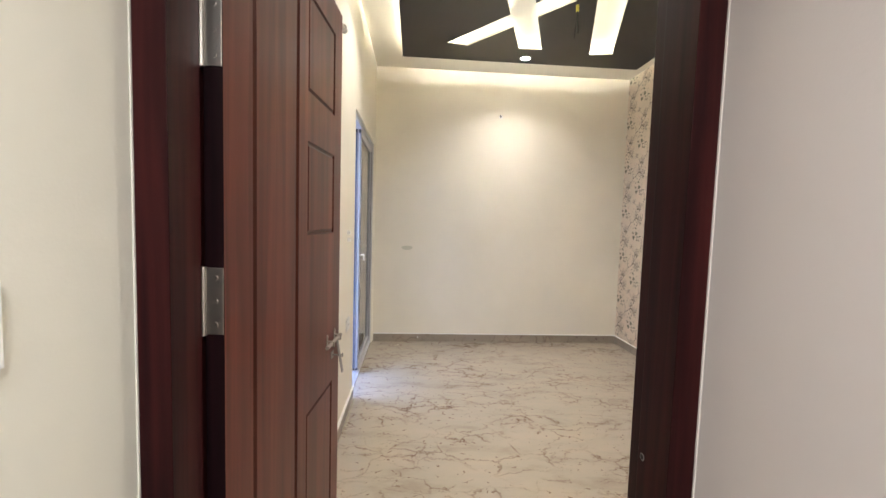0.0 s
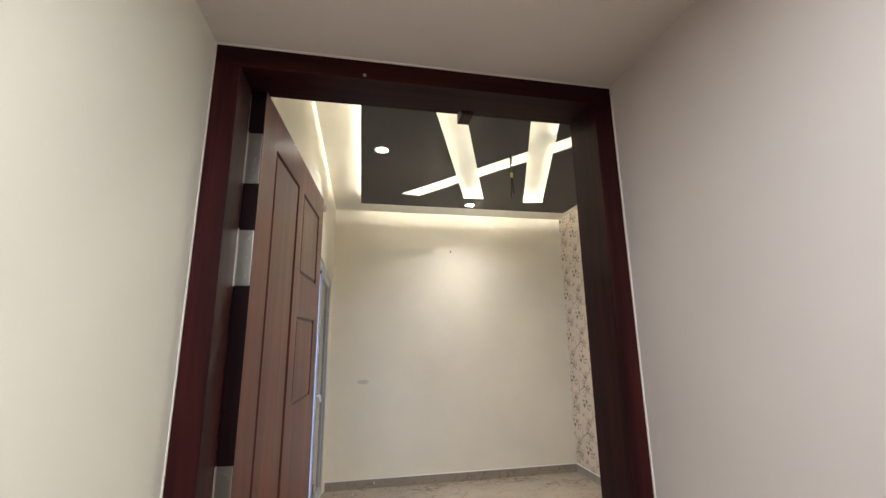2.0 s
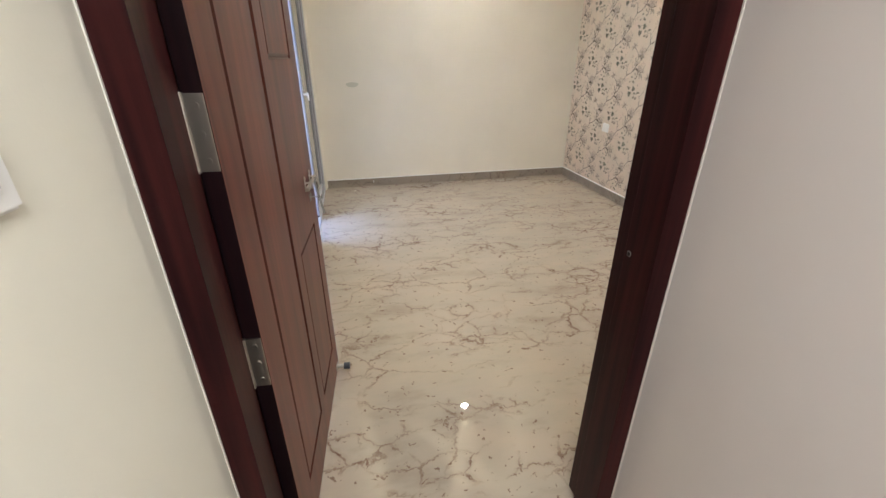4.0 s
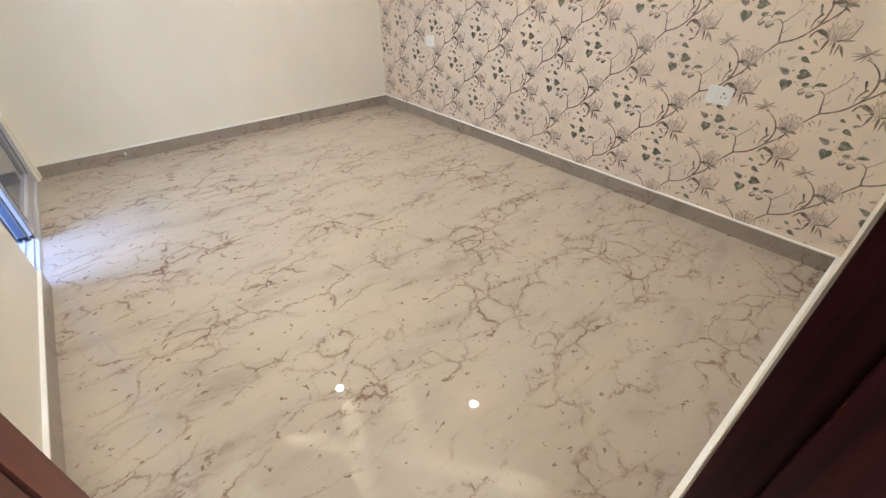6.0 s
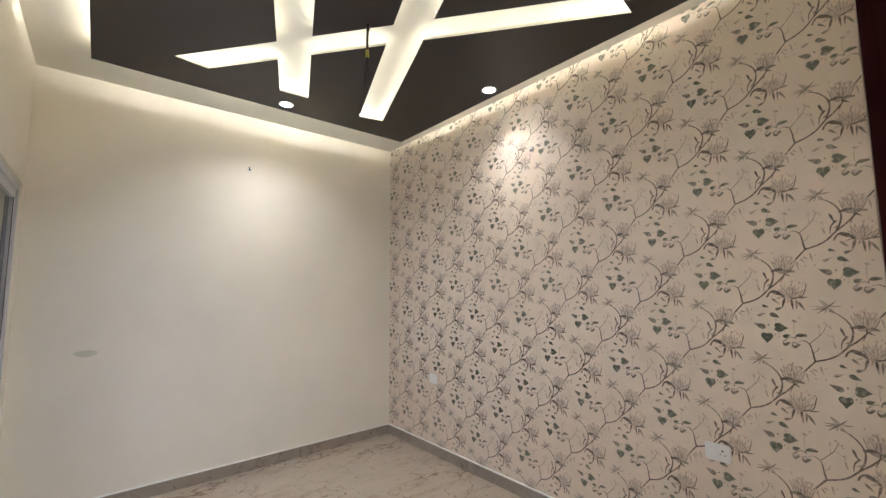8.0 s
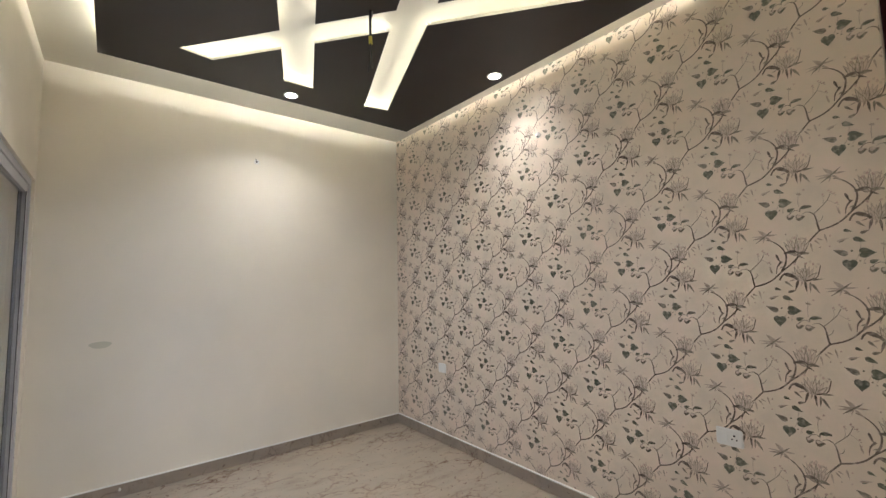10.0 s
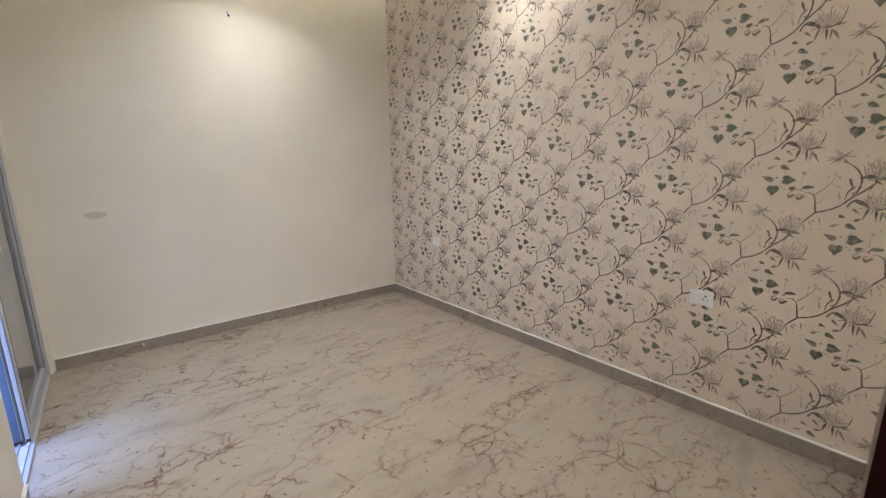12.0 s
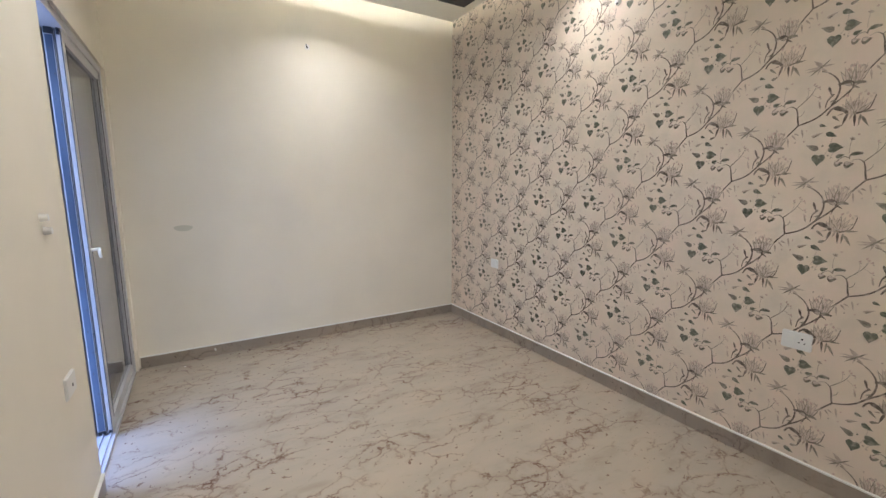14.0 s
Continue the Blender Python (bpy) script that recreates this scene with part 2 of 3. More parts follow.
def boxes(*pairs, bevel=0.0):
    bm = bmesh.new()
    for lo, hi in pairs:
        box(bm, [min(a, b) for a, b in zip(lo, hi)], [max(a, b) for a, b in zip(lo, hi)])
    if bevel:
        bmesh.ops.bevel(bm, geom=bm.edges[:], offset=bevel, segments=2, affect="EDGES", profile=0.6)
    return bm


def rod(bm, a, b, r, n=14, r2=None):
    a, b = Vector(a), Vector(b)
    m = Matrix.Translation((a + b) / 2) @ (b - a).to_track_quat("Z", "Y").to_matrix().to_4x4()
    bmesh.ops.create_cone(bm, cap_ends=True, segments=n, radius1=r, radius2=r if r2 is None else r2, depth=(b - a).length, matrix=m)
    return bm


def part(name, bm, material, parent=None, label="", kind="", smooth=False):
    me = bpy.data.meshes.new(name)
    bmesh.ops.recalc_face_normals(bm, faces=bm.faces[:])
    bm.to_mesh(me)
    bm.free()
    for m in (material if isinstance(material, list) else [material]):
        me.materials.append(m)
    if smooth:
        for p in me.polygons:
            p.use_smooth = True
    ob = new(name, me)
    if parent:
        ob.parent = parent
    return tagged(ob, label=label, kind=kind)


def thing(name, m, label, category, group="", kind=""):
    ob = new(name)
    ob.empty_display_size = 0.05
    ob.matrix_world = m
    return tagged(ob, label, category, group, kind)


def setting(name, bm, material, label="", category=""):
    return tagged(part(name, bm, material), label, category, "", "structure")


# ---- large structure ----
setting("floor", boxes(((-W - 0.35, PEND - 0.15, -0.12), (0.2, 0.2, 0.0))), floor_marble, "polished beige marble floor with brown veins", "floor")
setting("wall_north", boxes(((-W - 0.2, 0.0, 0), (0.0, 0.2, 3.3))), cream, "plain cream painted far wall", "wall")
wall_east = setting("wall_east", boxes(((0.0, -L - 0.145, 0), (0.2, 0.2, 3.3))), paper, "wall papered in blush beige with a floral branch print", "wall")
y0, y1, zt = SKY_OPEN
setting("wall_west", boxes(((-W - 0.2, y1, 0), (-W, 0.0, 3.3)), ((-W - 0.2, y0, zt), (-W, y1, 3.3)), ((-W - 0.2, -L, 0), (-W, y0, 3.3))), cream,
        "cream painted wall with a sliding balcony door", "wall")
setting("wall_south", boxes(((PX1, PY, 0), (0.0, -L, 3.3)), ((PX0, PY, PH), (PX1, -L, 3.3)), ((PX0 - 0.18, PY, 0), (PX0, -L, 3.3))), cream,
        "cream painted wall with the bedroom doorway", "wall")
setting("ceiling", boxes(((-W - 0.2, -L - 0.145, 3.3), (0.2, 0.2, 3.4)), ((-W, -L, H), (0.0, 0.0, H + 0.03))), ceiling_paint, "cream painted room ceiling", "ceiling")
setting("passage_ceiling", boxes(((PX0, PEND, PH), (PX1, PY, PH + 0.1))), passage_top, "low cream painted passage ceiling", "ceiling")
DY = -4.372
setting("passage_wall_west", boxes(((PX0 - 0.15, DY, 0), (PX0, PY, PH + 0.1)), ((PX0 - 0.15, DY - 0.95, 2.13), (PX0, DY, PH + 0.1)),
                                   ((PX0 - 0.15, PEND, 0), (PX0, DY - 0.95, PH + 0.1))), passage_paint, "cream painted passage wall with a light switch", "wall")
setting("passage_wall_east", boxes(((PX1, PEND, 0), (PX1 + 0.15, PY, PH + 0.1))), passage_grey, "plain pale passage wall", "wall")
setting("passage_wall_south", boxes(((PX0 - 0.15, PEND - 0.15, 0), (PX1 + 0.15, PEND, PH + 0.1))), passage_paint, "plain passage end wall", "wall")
# balcony beyond the sliding door
setting("balcony_floor", boxes(((-4.3, -2.6, -0.12), (-W - 0.35, 1.0, -0.02))), outside_paint, "grey balcony floor", "floor")
setting("light_well_wall", boxes(((-4.4, -2.7, -0.1), (-4.28, 1.0, 5.5)), ((-4.28, 0.9, -0.1), (-W - 0.2, 1.0, 5.5)), ((-4.28, -2.7, -0.1), (-W - 0.2, -2.6, 5.5)), ((-W - 0.2, -2.7, 3.4), (-W - 0.05, 1.0, 5.5)), ((-W - 0.2, 0.2, -0.1), (-W - 0.05, 1.0, 3.4))), outside_paint,
        "plain grey light well wall", "wall")

# skirting with a white caulk line along its top
SK, ST = 0.085, 0.011
runs = [((-W + 0.012, -ST), (0.0, 0.0)), ((-ST, -L), (0.0, -ST)), ((PX1 + 0.002, -L), (-ST, -L + ST)), ((-W, -L), (-W + ST, y0))]
for lo, hi in runs:
    base = setting("baseboard", boxes(((lo[0], lo[1], 0), (hi[0], hi[1], SK)), bevel=0.0015), skirt_marble, "veined beige marble skirting", "skirting")
    g = 0.003
    part("caulk_line", boxes(((lo[0] - g * (lo[0] > -W + 0.1 and hi[0] - lo[0] < 0.05), lo[1] - g * (hi[1] == 0.0), SK), (hi[0] + g * (lo[0] == -W and hi[0] < -1), hi[1] + g * (hi[1] < -3), SK + 0.007))), skirt_caulk, base)

# ---- dark false ceiling with lit cuts ----
PZ, PT = 2.93, 0.016
PX = (-2.52, -0.187)
PYR = (-3.185, -0.483)
cuts = [[(-2.135, -0.86), (-1.945, -0.825), (-0.33, -2.86), (-0.525, -2.885)],
        [(-1.482, -0.82), (-1.272, -0.83), (-2.04, -2.90), (-2.235, -2.90)],
        [(-0.81, -0.775), (-0.61, -0.82), (-1.385, -2.90), (-1.59, -2.90)]]
cuts = [[(a + 0.012, b + 0.015) for a, b in c] for c in cuts]


def inside(p, poly):
    s = [((b[0] - a[0]) * (p[1] - a[1]) - (b[1] - a[1]) * (p[0] - a[0])) > 0 for a, b in zip(poly, poly[1:] + poly[:1])]
    return all(s) or not any(s)


from mathutils.geometry import delaunay_2d_cdt


def lit_panel():
    t = thing("false_ceiling_panel", pose((PX[0] + PX[1]) / 2, (PYR[0] + PYR[1]) / 2, PZ), "matt dark brown dropped ceiling panel with crossing lit cut-outs, hung below the cream ceiling", "false ceiling")
    cx, cy = (PX[0] + PX[1]) / 2, (PYR[0] + PYR[1]) / 2
    pts = [Vector((PX[0], PYR[0])), Vector((PX[1], PYR[0])), Vector((PX[1], PYR[1])), Vector((PX[0], PYR[1]))]
    edges = [(0, 1), (1, 2), (2, 3), (3, 0)]
    for c in cuts:
        n = len(pts)
        pts += [Vector(p) for p in c]
        edges += [(n, n + 1), (n + 1, n + 2), (n + 2, n + 3), (n + 3, n)]
    vs, es, fs, *_ = delaunay_2d_cdt(pts, edges, [], 0, 1e-5)
    bm = bmesh.new()
    low = [bm.verts.new((v.x - cx, v.y - cy, 0)) for v in vs]
    for f in fs:
        c = sum((vs[i] for i in f), Vector((0, 0))) / len(f)
        if not any(inside(c, k) for k in cuts) and PX[0] < c.x < PX[1] and PYR[0] < c.y < PYR[1]:
            bm.faces.new([low[i] for i in f])
    for v in [v for v in bm.verts if not v.link_faces]:
        bm.verts.remove(v)
    ext = bmesh.ops.extrude_face_region(bm, geom=bm.faces[:])
    bmesh.ops.translate(bm, vec=(0, 0, PT), verts=[e for e in ext["geom"] if isinstance(e, bmesh.types.BMVert)])
    bmesh.ops.recalc_face_normals(bm, faces=bm.faces[:])
    for f in bm.faces:
        if abs(f.normal.z) < 0.5 or f.calc_center_median().z > PT / 2:
            f.material_index = 1
    part("panel_board", bm, [panel_paint, edge_paint], t)
    # led tape round the cuts, set back on top of the board
    bm = bmesh.new()
    for k, c in enumerate(cuts):
        n = len(c)
        mid = sum((Vector(p) for p in c), Vector((0, 0))) / n
        for i in range(n):
            a, b = Vector(c[i]), Vector(c[(i + 1) % n])
            d = (b - a).normalized()
            out = Vector((d.y, -d.x))
            if out.dot(mid - (a + b) / 2) > 0:
                out = -out
            steps = max(1, int((b - a).length / 0.02))
            run = []
            for j in range(steps + 1):
                p = a + (b - a) * j / steps + out * 0.018
                ok = j < steps and not any(inside(p, q) for m_, q in enumerate(cuts) if m_ != k) and not any(inside(p + d * (b - a).length / steps, q) for m_, q in enumerate(cuts) if m_ != k)
                if ok:
                    run.append(p)
                elif run:
                    e = p
                    vv = [bm.verts.new((q.x - cx, q.y - cy, z)) for q, z in ((run[0], PT + 0.002), (e, PT + 0.002), (e, PT + 0.010), (run[0], PT + 0.010))]
                    bm.faces.new(vv)
                    run = []
    part("led_tape", bm, led_mat, t, "glowing warm white tape")
    # led tape round the rim, facing the walls
    bm = bmesh.new()
    s, h0, h1 = 0.09, PT + 0.012, PT + 0.024
    X0, X1, Y0, Y1 = PX[0] + s - cx, PX[1] - s - cx, PYR[0] + s - cy, PYR[1] - s - cy
    for a, b in (((X0, Y0 + 0.15), (X0, Y1 - 0.06)), ((X0 + 0.02, Y1), (X1 - 0.01, Y1)), ((X1, Y1 - 0.01), (X1, Y0 + 0.03)), ((X1 - 0.1, Y0), (X0 + 0.1, Y0))):
        top = h0 + 0.005 if a[0] == b[0] == X1 else h1
        bm.faces.new([bm.verts.new((*a, h0)), bm.verts.new((*b, h0)), bm.verts.new((*b, top)), bm.verts.new((*a, top))])
    part("rim_led_tape", bm, rim_mat, t, "glowing warm white tape")
    bm = bmesh.new()
    for hx in (-0.9, -0.05, 0.95):
        for hy in (-1.2, 1.2):
            rod(bm, (hx, hy, PT), (hx, hy, H - PZ), 0.004, 8)
    part("hanger_rod", bm, steel, t)


lit_panel()


def ring(bm, r0, r1, z0, z1, n=28):
    prof = [(r0, z0), (r0, z1), (r1, z1 - 0.001), (r1 + 0.001, z0)]
    rows = [[bm.verts.new((r * math.cos(2 * math.pi * i / n), r * math.sin(2 * math.pi * i / n), z)) for i in range(n)] for r, z in prof]
    for a, b in zip(rows, rows[1:] + rows[:1]):
        for i in range(n):
            bm.faces.new((a[i], a[(i + 1) % n], b[(i + 1) % n], b[i]))


for sx, sy in SPOTS:
    t = thing("downlight", pose(sx, sy, PZ), "small round white downlight, switched on, set in the dark ceiling panel", "downlight", "downlights of the dark panel")
    bm = bmesh.new()
    ring(bm, 0.0405, 0.055, -0.0045, 0.0)
    part("trim_ring", bm, plastic, t, smooth=False)
    bm = bmesh.new()
    bmesh.ops.create_circle(bm, cap_ends=True, segments=28, radius=0.041, matrix=Matrix.Translation((0, 0, -0.0025)))
    part("lens", bm, lens_mat, t, "glowing lens")

# hanging fan wires
t = thing("ceiling_cable", pose(-1.35, -1.87, PZ + PT), "loose black cable with yellow tape hanging from the ceiling", "cable")
bm = bmesh.new()
rod(bm, (0, 0, 0.05), (0.0, 0, -0.20), 0.007, 10)
rod(bm, (0, 0, -0.19), (0.012, 0.0, -0.34), 0.005, 8)
rod(bm, (0, 0, -0.19), (-0.008, 0.01, -0.37), 0.003, 8)
part("wire", bm, wire_black, t)
part("tape", rod(bmesh.new(), (0, 0, -0.165), (0.002, 0, -0.205), 0.010, 12), wire_yellow, t)
part("hook", rod(bmesh.new(), (0.012, 0, 0.04), (0.012, 0, -0.05), 0.004, 8), steel, t)


# ---- bedroom door ----
def door():
    t = thing("door_1", pose(0, 0, 0), "dark mahogany panel door standing open into the bedroom, in its polished frame", "door", kind="structure")
    fy0, fy1, ry = PY - 0.006, -L - 0.003, -3.790
    for name, x_out, x_in, s in (("jamb", PX0 + 0.002, -2.752, 1), ("jamb", PX1 - 0.002, -1.906, -1)):
        bm = boxes(((x_out, fy0, 0.0), (x_in, ry, PH - 0.050)), ((x_out, ry, 0.0), (x_in - s * 0.016, fy1, PH - 0.026)), bevel=0.001)
        part(name, bm, frame_wood, t, "polished dark mahogany jamb")
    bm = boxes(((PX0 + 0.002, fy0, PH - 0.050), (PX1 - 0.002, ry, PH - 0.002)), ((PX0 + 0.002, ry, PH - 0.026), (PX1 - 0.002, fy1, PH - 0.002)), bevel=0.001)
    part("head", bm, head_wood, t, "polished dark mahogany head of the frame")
    part("paint_edge", boxes(((PX0, fy0 - 0.003, 0), (PX0 + 0.002, PY, PH - 0.004)), ((PX1 - 0.002, fy0 - 0.003, 0), (PX1, PY, PH - 0.004)),
                             ((PX0, fy0 - 0.003, PH - 0.0035), (PX1, PY, PH))), caulk, t, "thin white paint line round the frame")
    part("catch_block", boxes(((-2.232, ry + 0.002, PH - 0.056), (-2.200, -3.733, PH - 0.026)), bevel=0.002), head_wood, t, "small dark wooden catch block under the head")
    part("screw", rod(bmesh.new(), (-2.486, fy0 - 0.0015, 2.105), (-2.486, fy0 + 0.002, 2.105), 0.004, 12), dull_steel, t, "small pale screw head")
    bm = bmesh.new()
    ring(bm, 0.0056, 0.0064, 0, 0.0010, 20)
    plate_ring = part("strike_ring", bm, dull_steel, t, "round dull steel bolt-hole ring")
    hole = part("strike_hole", rod(bmesh.new(), (0, 0, -0.0005), (0, 0, 0.0005), 0.0057, 20), hole_black, t, "dark bolt hole")
    for ob in (plate_ring, hole):
        ob.matrix_basis = pose(-1.9065, -3.806, 0.906, 0, -90, 0)

    a = Vector((-2.724, -3.763, 0))
    b = Vector(LEAF_END)
    d = (b - a).normalized()
    side = Vector((-d.y, d.x, 0))      # towards the left wall
    lm = Matrix(((d.x, side.x, 0, a.x), (d.y, side.y, 0, a.y), (0, 0, 1, 0.006), (0, 0, 0, 1)))
    wid, hgt, th = LEAF_W, 2.112, 0.036
    xs = [0, 0.115, 0.386, 0.458, 0.738, wid]
    zs = [0, 0.15, 0.745, 1.300, 1.580, 1.722, 2.008, hgt]
    bm = bmesh.new()
    grid = [[bm.verts.new((x, 0, z)) for z in zs] for x in xs]
    cell = {}
    for i in range(len(xs) - 1):
        for j in range(len(zs) - 1):
            cell[i, j] = bm.faces.new((grid[i][j], grid[i + 1][j], grid[i + 1][j + 1], grid[i][j + 1]))
    back = [[bm.verts.new((x, th, z)) for z in (0, hgt)] for x in (0, wid)]
    left = [grid[0][j] for j in range(len(zs))]
    right = [grid[-1][j] for j in range(len(zs))]
    bm.faces.new(left + [back[0][1], back[0][0]])
    bm.faces.new(list(reversed(right)) + [back[1][0], back[1][1]])
    bm.faces.new([g[0] for g in grid] + [back[1][0], back[0][0]])
    bm.faces.new([g[-1] for g in reversed(grid)] + [back[0][1], back[1][1]])
    bm.faces.new((back[0][0], back[0][1], back[1][1], back[1][0]))
    bmesh.ops.recalc_face_normals(bm, faces=bm.faces[:])
    tall = bmesh.ops.dissolve_faces(bm, faces=[cell[1, j] for j in range(1, 6)])["region"]
    panels = list(tall) + [cell[3, 1], cell[3, 3], cell[3, 5]]
    for f in panels:
        bmesh.ops.inset_region(bm, faces=[f], thickness=0.006, depth=-0.006)
        bmesh.ops.inset_region(bm, faces=[f], thickness=0.005, depth=0.0)
        bmesh.ops.inset_region(bm, faces=[f], thickness=0.010, depth=0.0045)
    leaf = part("door_leaf", bm, leaf_wood, t, "moulded mahogany door leaf")
    leaf.matrix_basis = lm
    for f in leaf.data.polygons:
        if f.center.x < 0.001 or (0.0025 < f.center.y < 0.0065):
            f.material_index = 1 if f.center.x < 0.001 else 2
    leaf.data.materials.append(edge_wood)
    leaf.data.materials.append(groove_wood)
    for z in HINGES:
        bm = boxes(((-0.0025, 0.001, z - 0.064), (0.0, 0.034, z + 0.064)), bevel=0.0008)
        rod(bm, (-0.004, 0.038, z - 0.066), (-0.004, 0.038, z + 0.066), 0.006, 10)
        for k in (-0.045, 0.0, 0.045):
            rod(bm, (-0.0025, 0.015, z + k), (-0.0042, 0.015, z + k), 0.005, 10)
        part("hinge", bm, steel, leaf, "bright steel butt hinge")
    # horizontal slide bolt with a hanging hasp
    hz = 0.905
    bm = rod(bmesh.new(), (0.616, -0.017, hz), (0.793, -0.017, hz), 0.0068, 18)
    part("slide_bolt", bm, steel, leaf, "worn steel slide bolt", smooth=False)
    for x in (0.670, 0.763):
        bm = boxes(((x - 0.007, -0.003, hz - 0.021), (x + 0.007, 0.0, hz + 0.030)), ((x - 0.006, -0.026, hz - 0.010), (x + 0.006, -0.002, hz - 0.007)),
                   ((x - 0.006, -0.026, hz + 0.007), (x + 0.006, -0.002, hz + 0.010)), ((x - 0.006, -0.027, hz - 0.010), (x + 0.006, -0.0245, hz + 0.010)), bevel=0.0008)
        for k in (-0.016, 0.024):
            rod(bm, (x, -0.003, hz + k), (x, -0.005, hz + k), 0.0035, 10)
        part("bolt_guide", bm, steel, leaf, "steel bolt guide")
    bm = boxes(((-0.011, -0.002, -0.118), (0.011, 0.001, 0.0)), bevel=0.001)
    bmesh.ops.rotate(bm, cent=(0, 0, 0), matrix=Matrix.Rotation(radians(-10), 3, "X"), verts=bm.verts)
    bmesh.ops.translate(bm, vec=(0.712, -0.025, hz), verts=bm.verts)
    part("hasp", bm, dull_steel, leaf, "flat hanging steel hasp")
    bm = boxes(((0.718, -0.0025, hz - 0.075), (0.750, 0.0, hz - 0.048)), ((0.730, -0.040, hz - 0.063), (0.736, -0.002, hz - 0.058)), ((0.728, -0.042, hz - 0.068), (0.738, -0.038, hz - 0.053)), bevel=0.001)
    part("hasp_staple", bm, dull_steel, leaf, "small steel staple")
    bm = boxes(((wid - 0.078, -0.003, 0.012), (wid - 0.034, 0.0, 0.034)), bevel=0.001)
    rod(bm, (wid - 0.056, -0.003, 0.023), (wid - 0.056, -0.036, 0.023), 0.0085, 14)
    part("door_stop_bracket", bm, steel, leaf, "steel door stop arm")
    bm = bmesh.new()
    rod(bm, (wid - 0.056, -0.034, 0.023), (wid - 0.056, -0.060, 0.022), 0.0145, 18)
    part("door_stop_rubber", bm, mat("blue_black_rubber", (0.02, 0.025, 0.035), 0.5), leaf)
    bm = bmesh.new()
    rod(bm, (wid - 0.002, 0.004, hgt - 0.028), (wid + 0.042, 0.004, hgt - 0.030), 0.006, 14)
    rod(bm, (wid + 0.026, 0.004, hgt - 0.029), (wid + 0.046, 0.004, hgt - 0.030), 0.014, 16)
    part("top_catch", bm, plastic, leaf, "round white bumper")


LEAF_END = (-2.657, -2.938, 0)
LEAF_W = 0.827
HINGES = (1.930, 1.688, 1.190, 0.704)
door()


# ---- other passage door ----
def side_door():
    t = thing("door_2", pose(PX0, DY, 0), "closed dark mahogany door in the passage wall", "door", kind="structure")
    part("door_frame", boxes(((-0.12, -0.06, 0), (0.006, 0.0, 2.13)), ((-0.12, -0.95, 0), (0.006, -0.89, 2.13)), ((-0.12, -0.89, 2.07), (0.006, -0.06, 2.13)), bevel=0.003), frame_wood, t)
    part("door_leaf", boxes(((-0.10, -0.889, 0.005), (-0.065, -0.061, 2.068))), leaf_wood, t)


side_door()


# ---- sliding balcony door ----
def sliding():
    t = thing("door_3", pose(-W - 0.024, y0, 0), "white framed glass sliding door to the balcony, half open, its panels stacked at the far end", "sliding door", kind="structure")
    far = y1 - y0
    fr = 0.045
    part("outer_frame", boxes(((-0.125, far - fr, 0.0), (0.008, far, zt)), ((-0.125, 0.0, 0.0), (0.008, 0.012, zt)), ((-0.125, 0.012, zt - fr), (0.008, far - fr, zt)), bevel=0.002), aluminium, t, "pale uPVC outer frame")
    rails = [((-0.125, 0.012, 0.0), (0.008, far - fr, 0.022))] + [((x, 0.012, 0.022), (x + 0.006, far - fr, 0.036)) for x in (-0.098, -0.050, -0.015)]
    part("track", boxes(*rails), aluminium, t, "white floor track")
    for k, (x, back, ys) in enumerate(((-0.020, 0.003, 0.492), (-0.047, 0.0225, 0.496), (-0.100, 0.0165, 0.499))):
        lo, hi, end = x - back, x + 0.0185, far - fr
        leaf = part("sliding_panel", boxes(((lo, ys, 0.032), (hi, ys + 0.055, zt - 0.04)), ((lo, end - 0.055, 0.032), (hi, end - 0.004, zt - 0.04)),
                                           ((lo, ys + 0.055, zt - 0.10), (hi, end - 0.055, zt - 0.04)), ((lo, ys + 0.055, 0.032), (hi, end - 0.055, 0.10)), bevel=0.0015),
                    aluminium, t, "pale uPVC sliding panel frame")
        part("pane", boxes(((hi - 0.0205, ys + 0.055, 0.10), (hi - 0.0165, end - 0.055, zt - 0.10))), glass, leaf, "clear glass pane")
        part("seal", boxes(((hi + 0.0001, ys + 0.053, 0.098), (hi + 0.0017, ys + 0.057, zt - 0.098)),
                           ((hi + 0.0001, end - 0.064, 0.098), (hi + 0.0022, end - 0.052, zt - 0.098))), gasket, leaf, "black rubber seal")
        if k < 2:
            part("brush_seal", boxes(((hi - 0.0045, ys - 0.003, 0.034), (hi - 0.0022, ys, zt - 0.042))), gasket, leaf, "black brush seal")
            part("top_guide", boxes(((lo + 0.004, ys - 0.010, zt - 0.075), (hi - 0.006, ys - 0.0018, zt - 0.046)), bevel=0.001), gasket, leaf, "black plastic guide")
            part("bottom_guide", boxes(((lo + 0.003, ys - 0.008, 0.030), (hi - 0.005, ys, 0.048)), bevel=0.001), gasket, leaf, "black plastic guide")
        if k == 1:
            part("protective_film", boxes(((lo + 0.006, ys - 0.0018, 0.05), (hi - 0.008, ys, zt - 0.078)), bevel=0.0004), film, leaf, "blue protective film")
            for j in range(17):
                xx = x + (0.004 if j % 2 else -0.006)
                part("screw", rod(bmesh.new(), (xx, ys - 0.0030, 0.15 + j * 0.117), (xx, ys, 0.15 + j * 0.117), 0.0034, 10), dark_steel, leaf)
        if k == 0:
            bm = bmesh.new()
            yy = ys + 0.028
            rod(bm, (x + 0.016, yy, 1.045), (x + 0.052, yy, 1.050), 0.009, 14)
            rod(bm, (x + 0.050, yy, 1.055), (x + 0.056, yy, 1.000), 0.009, 14, 0.006)
            part("pull_handle", bm, plastic, leaf, "white pull handle", smooth=True)
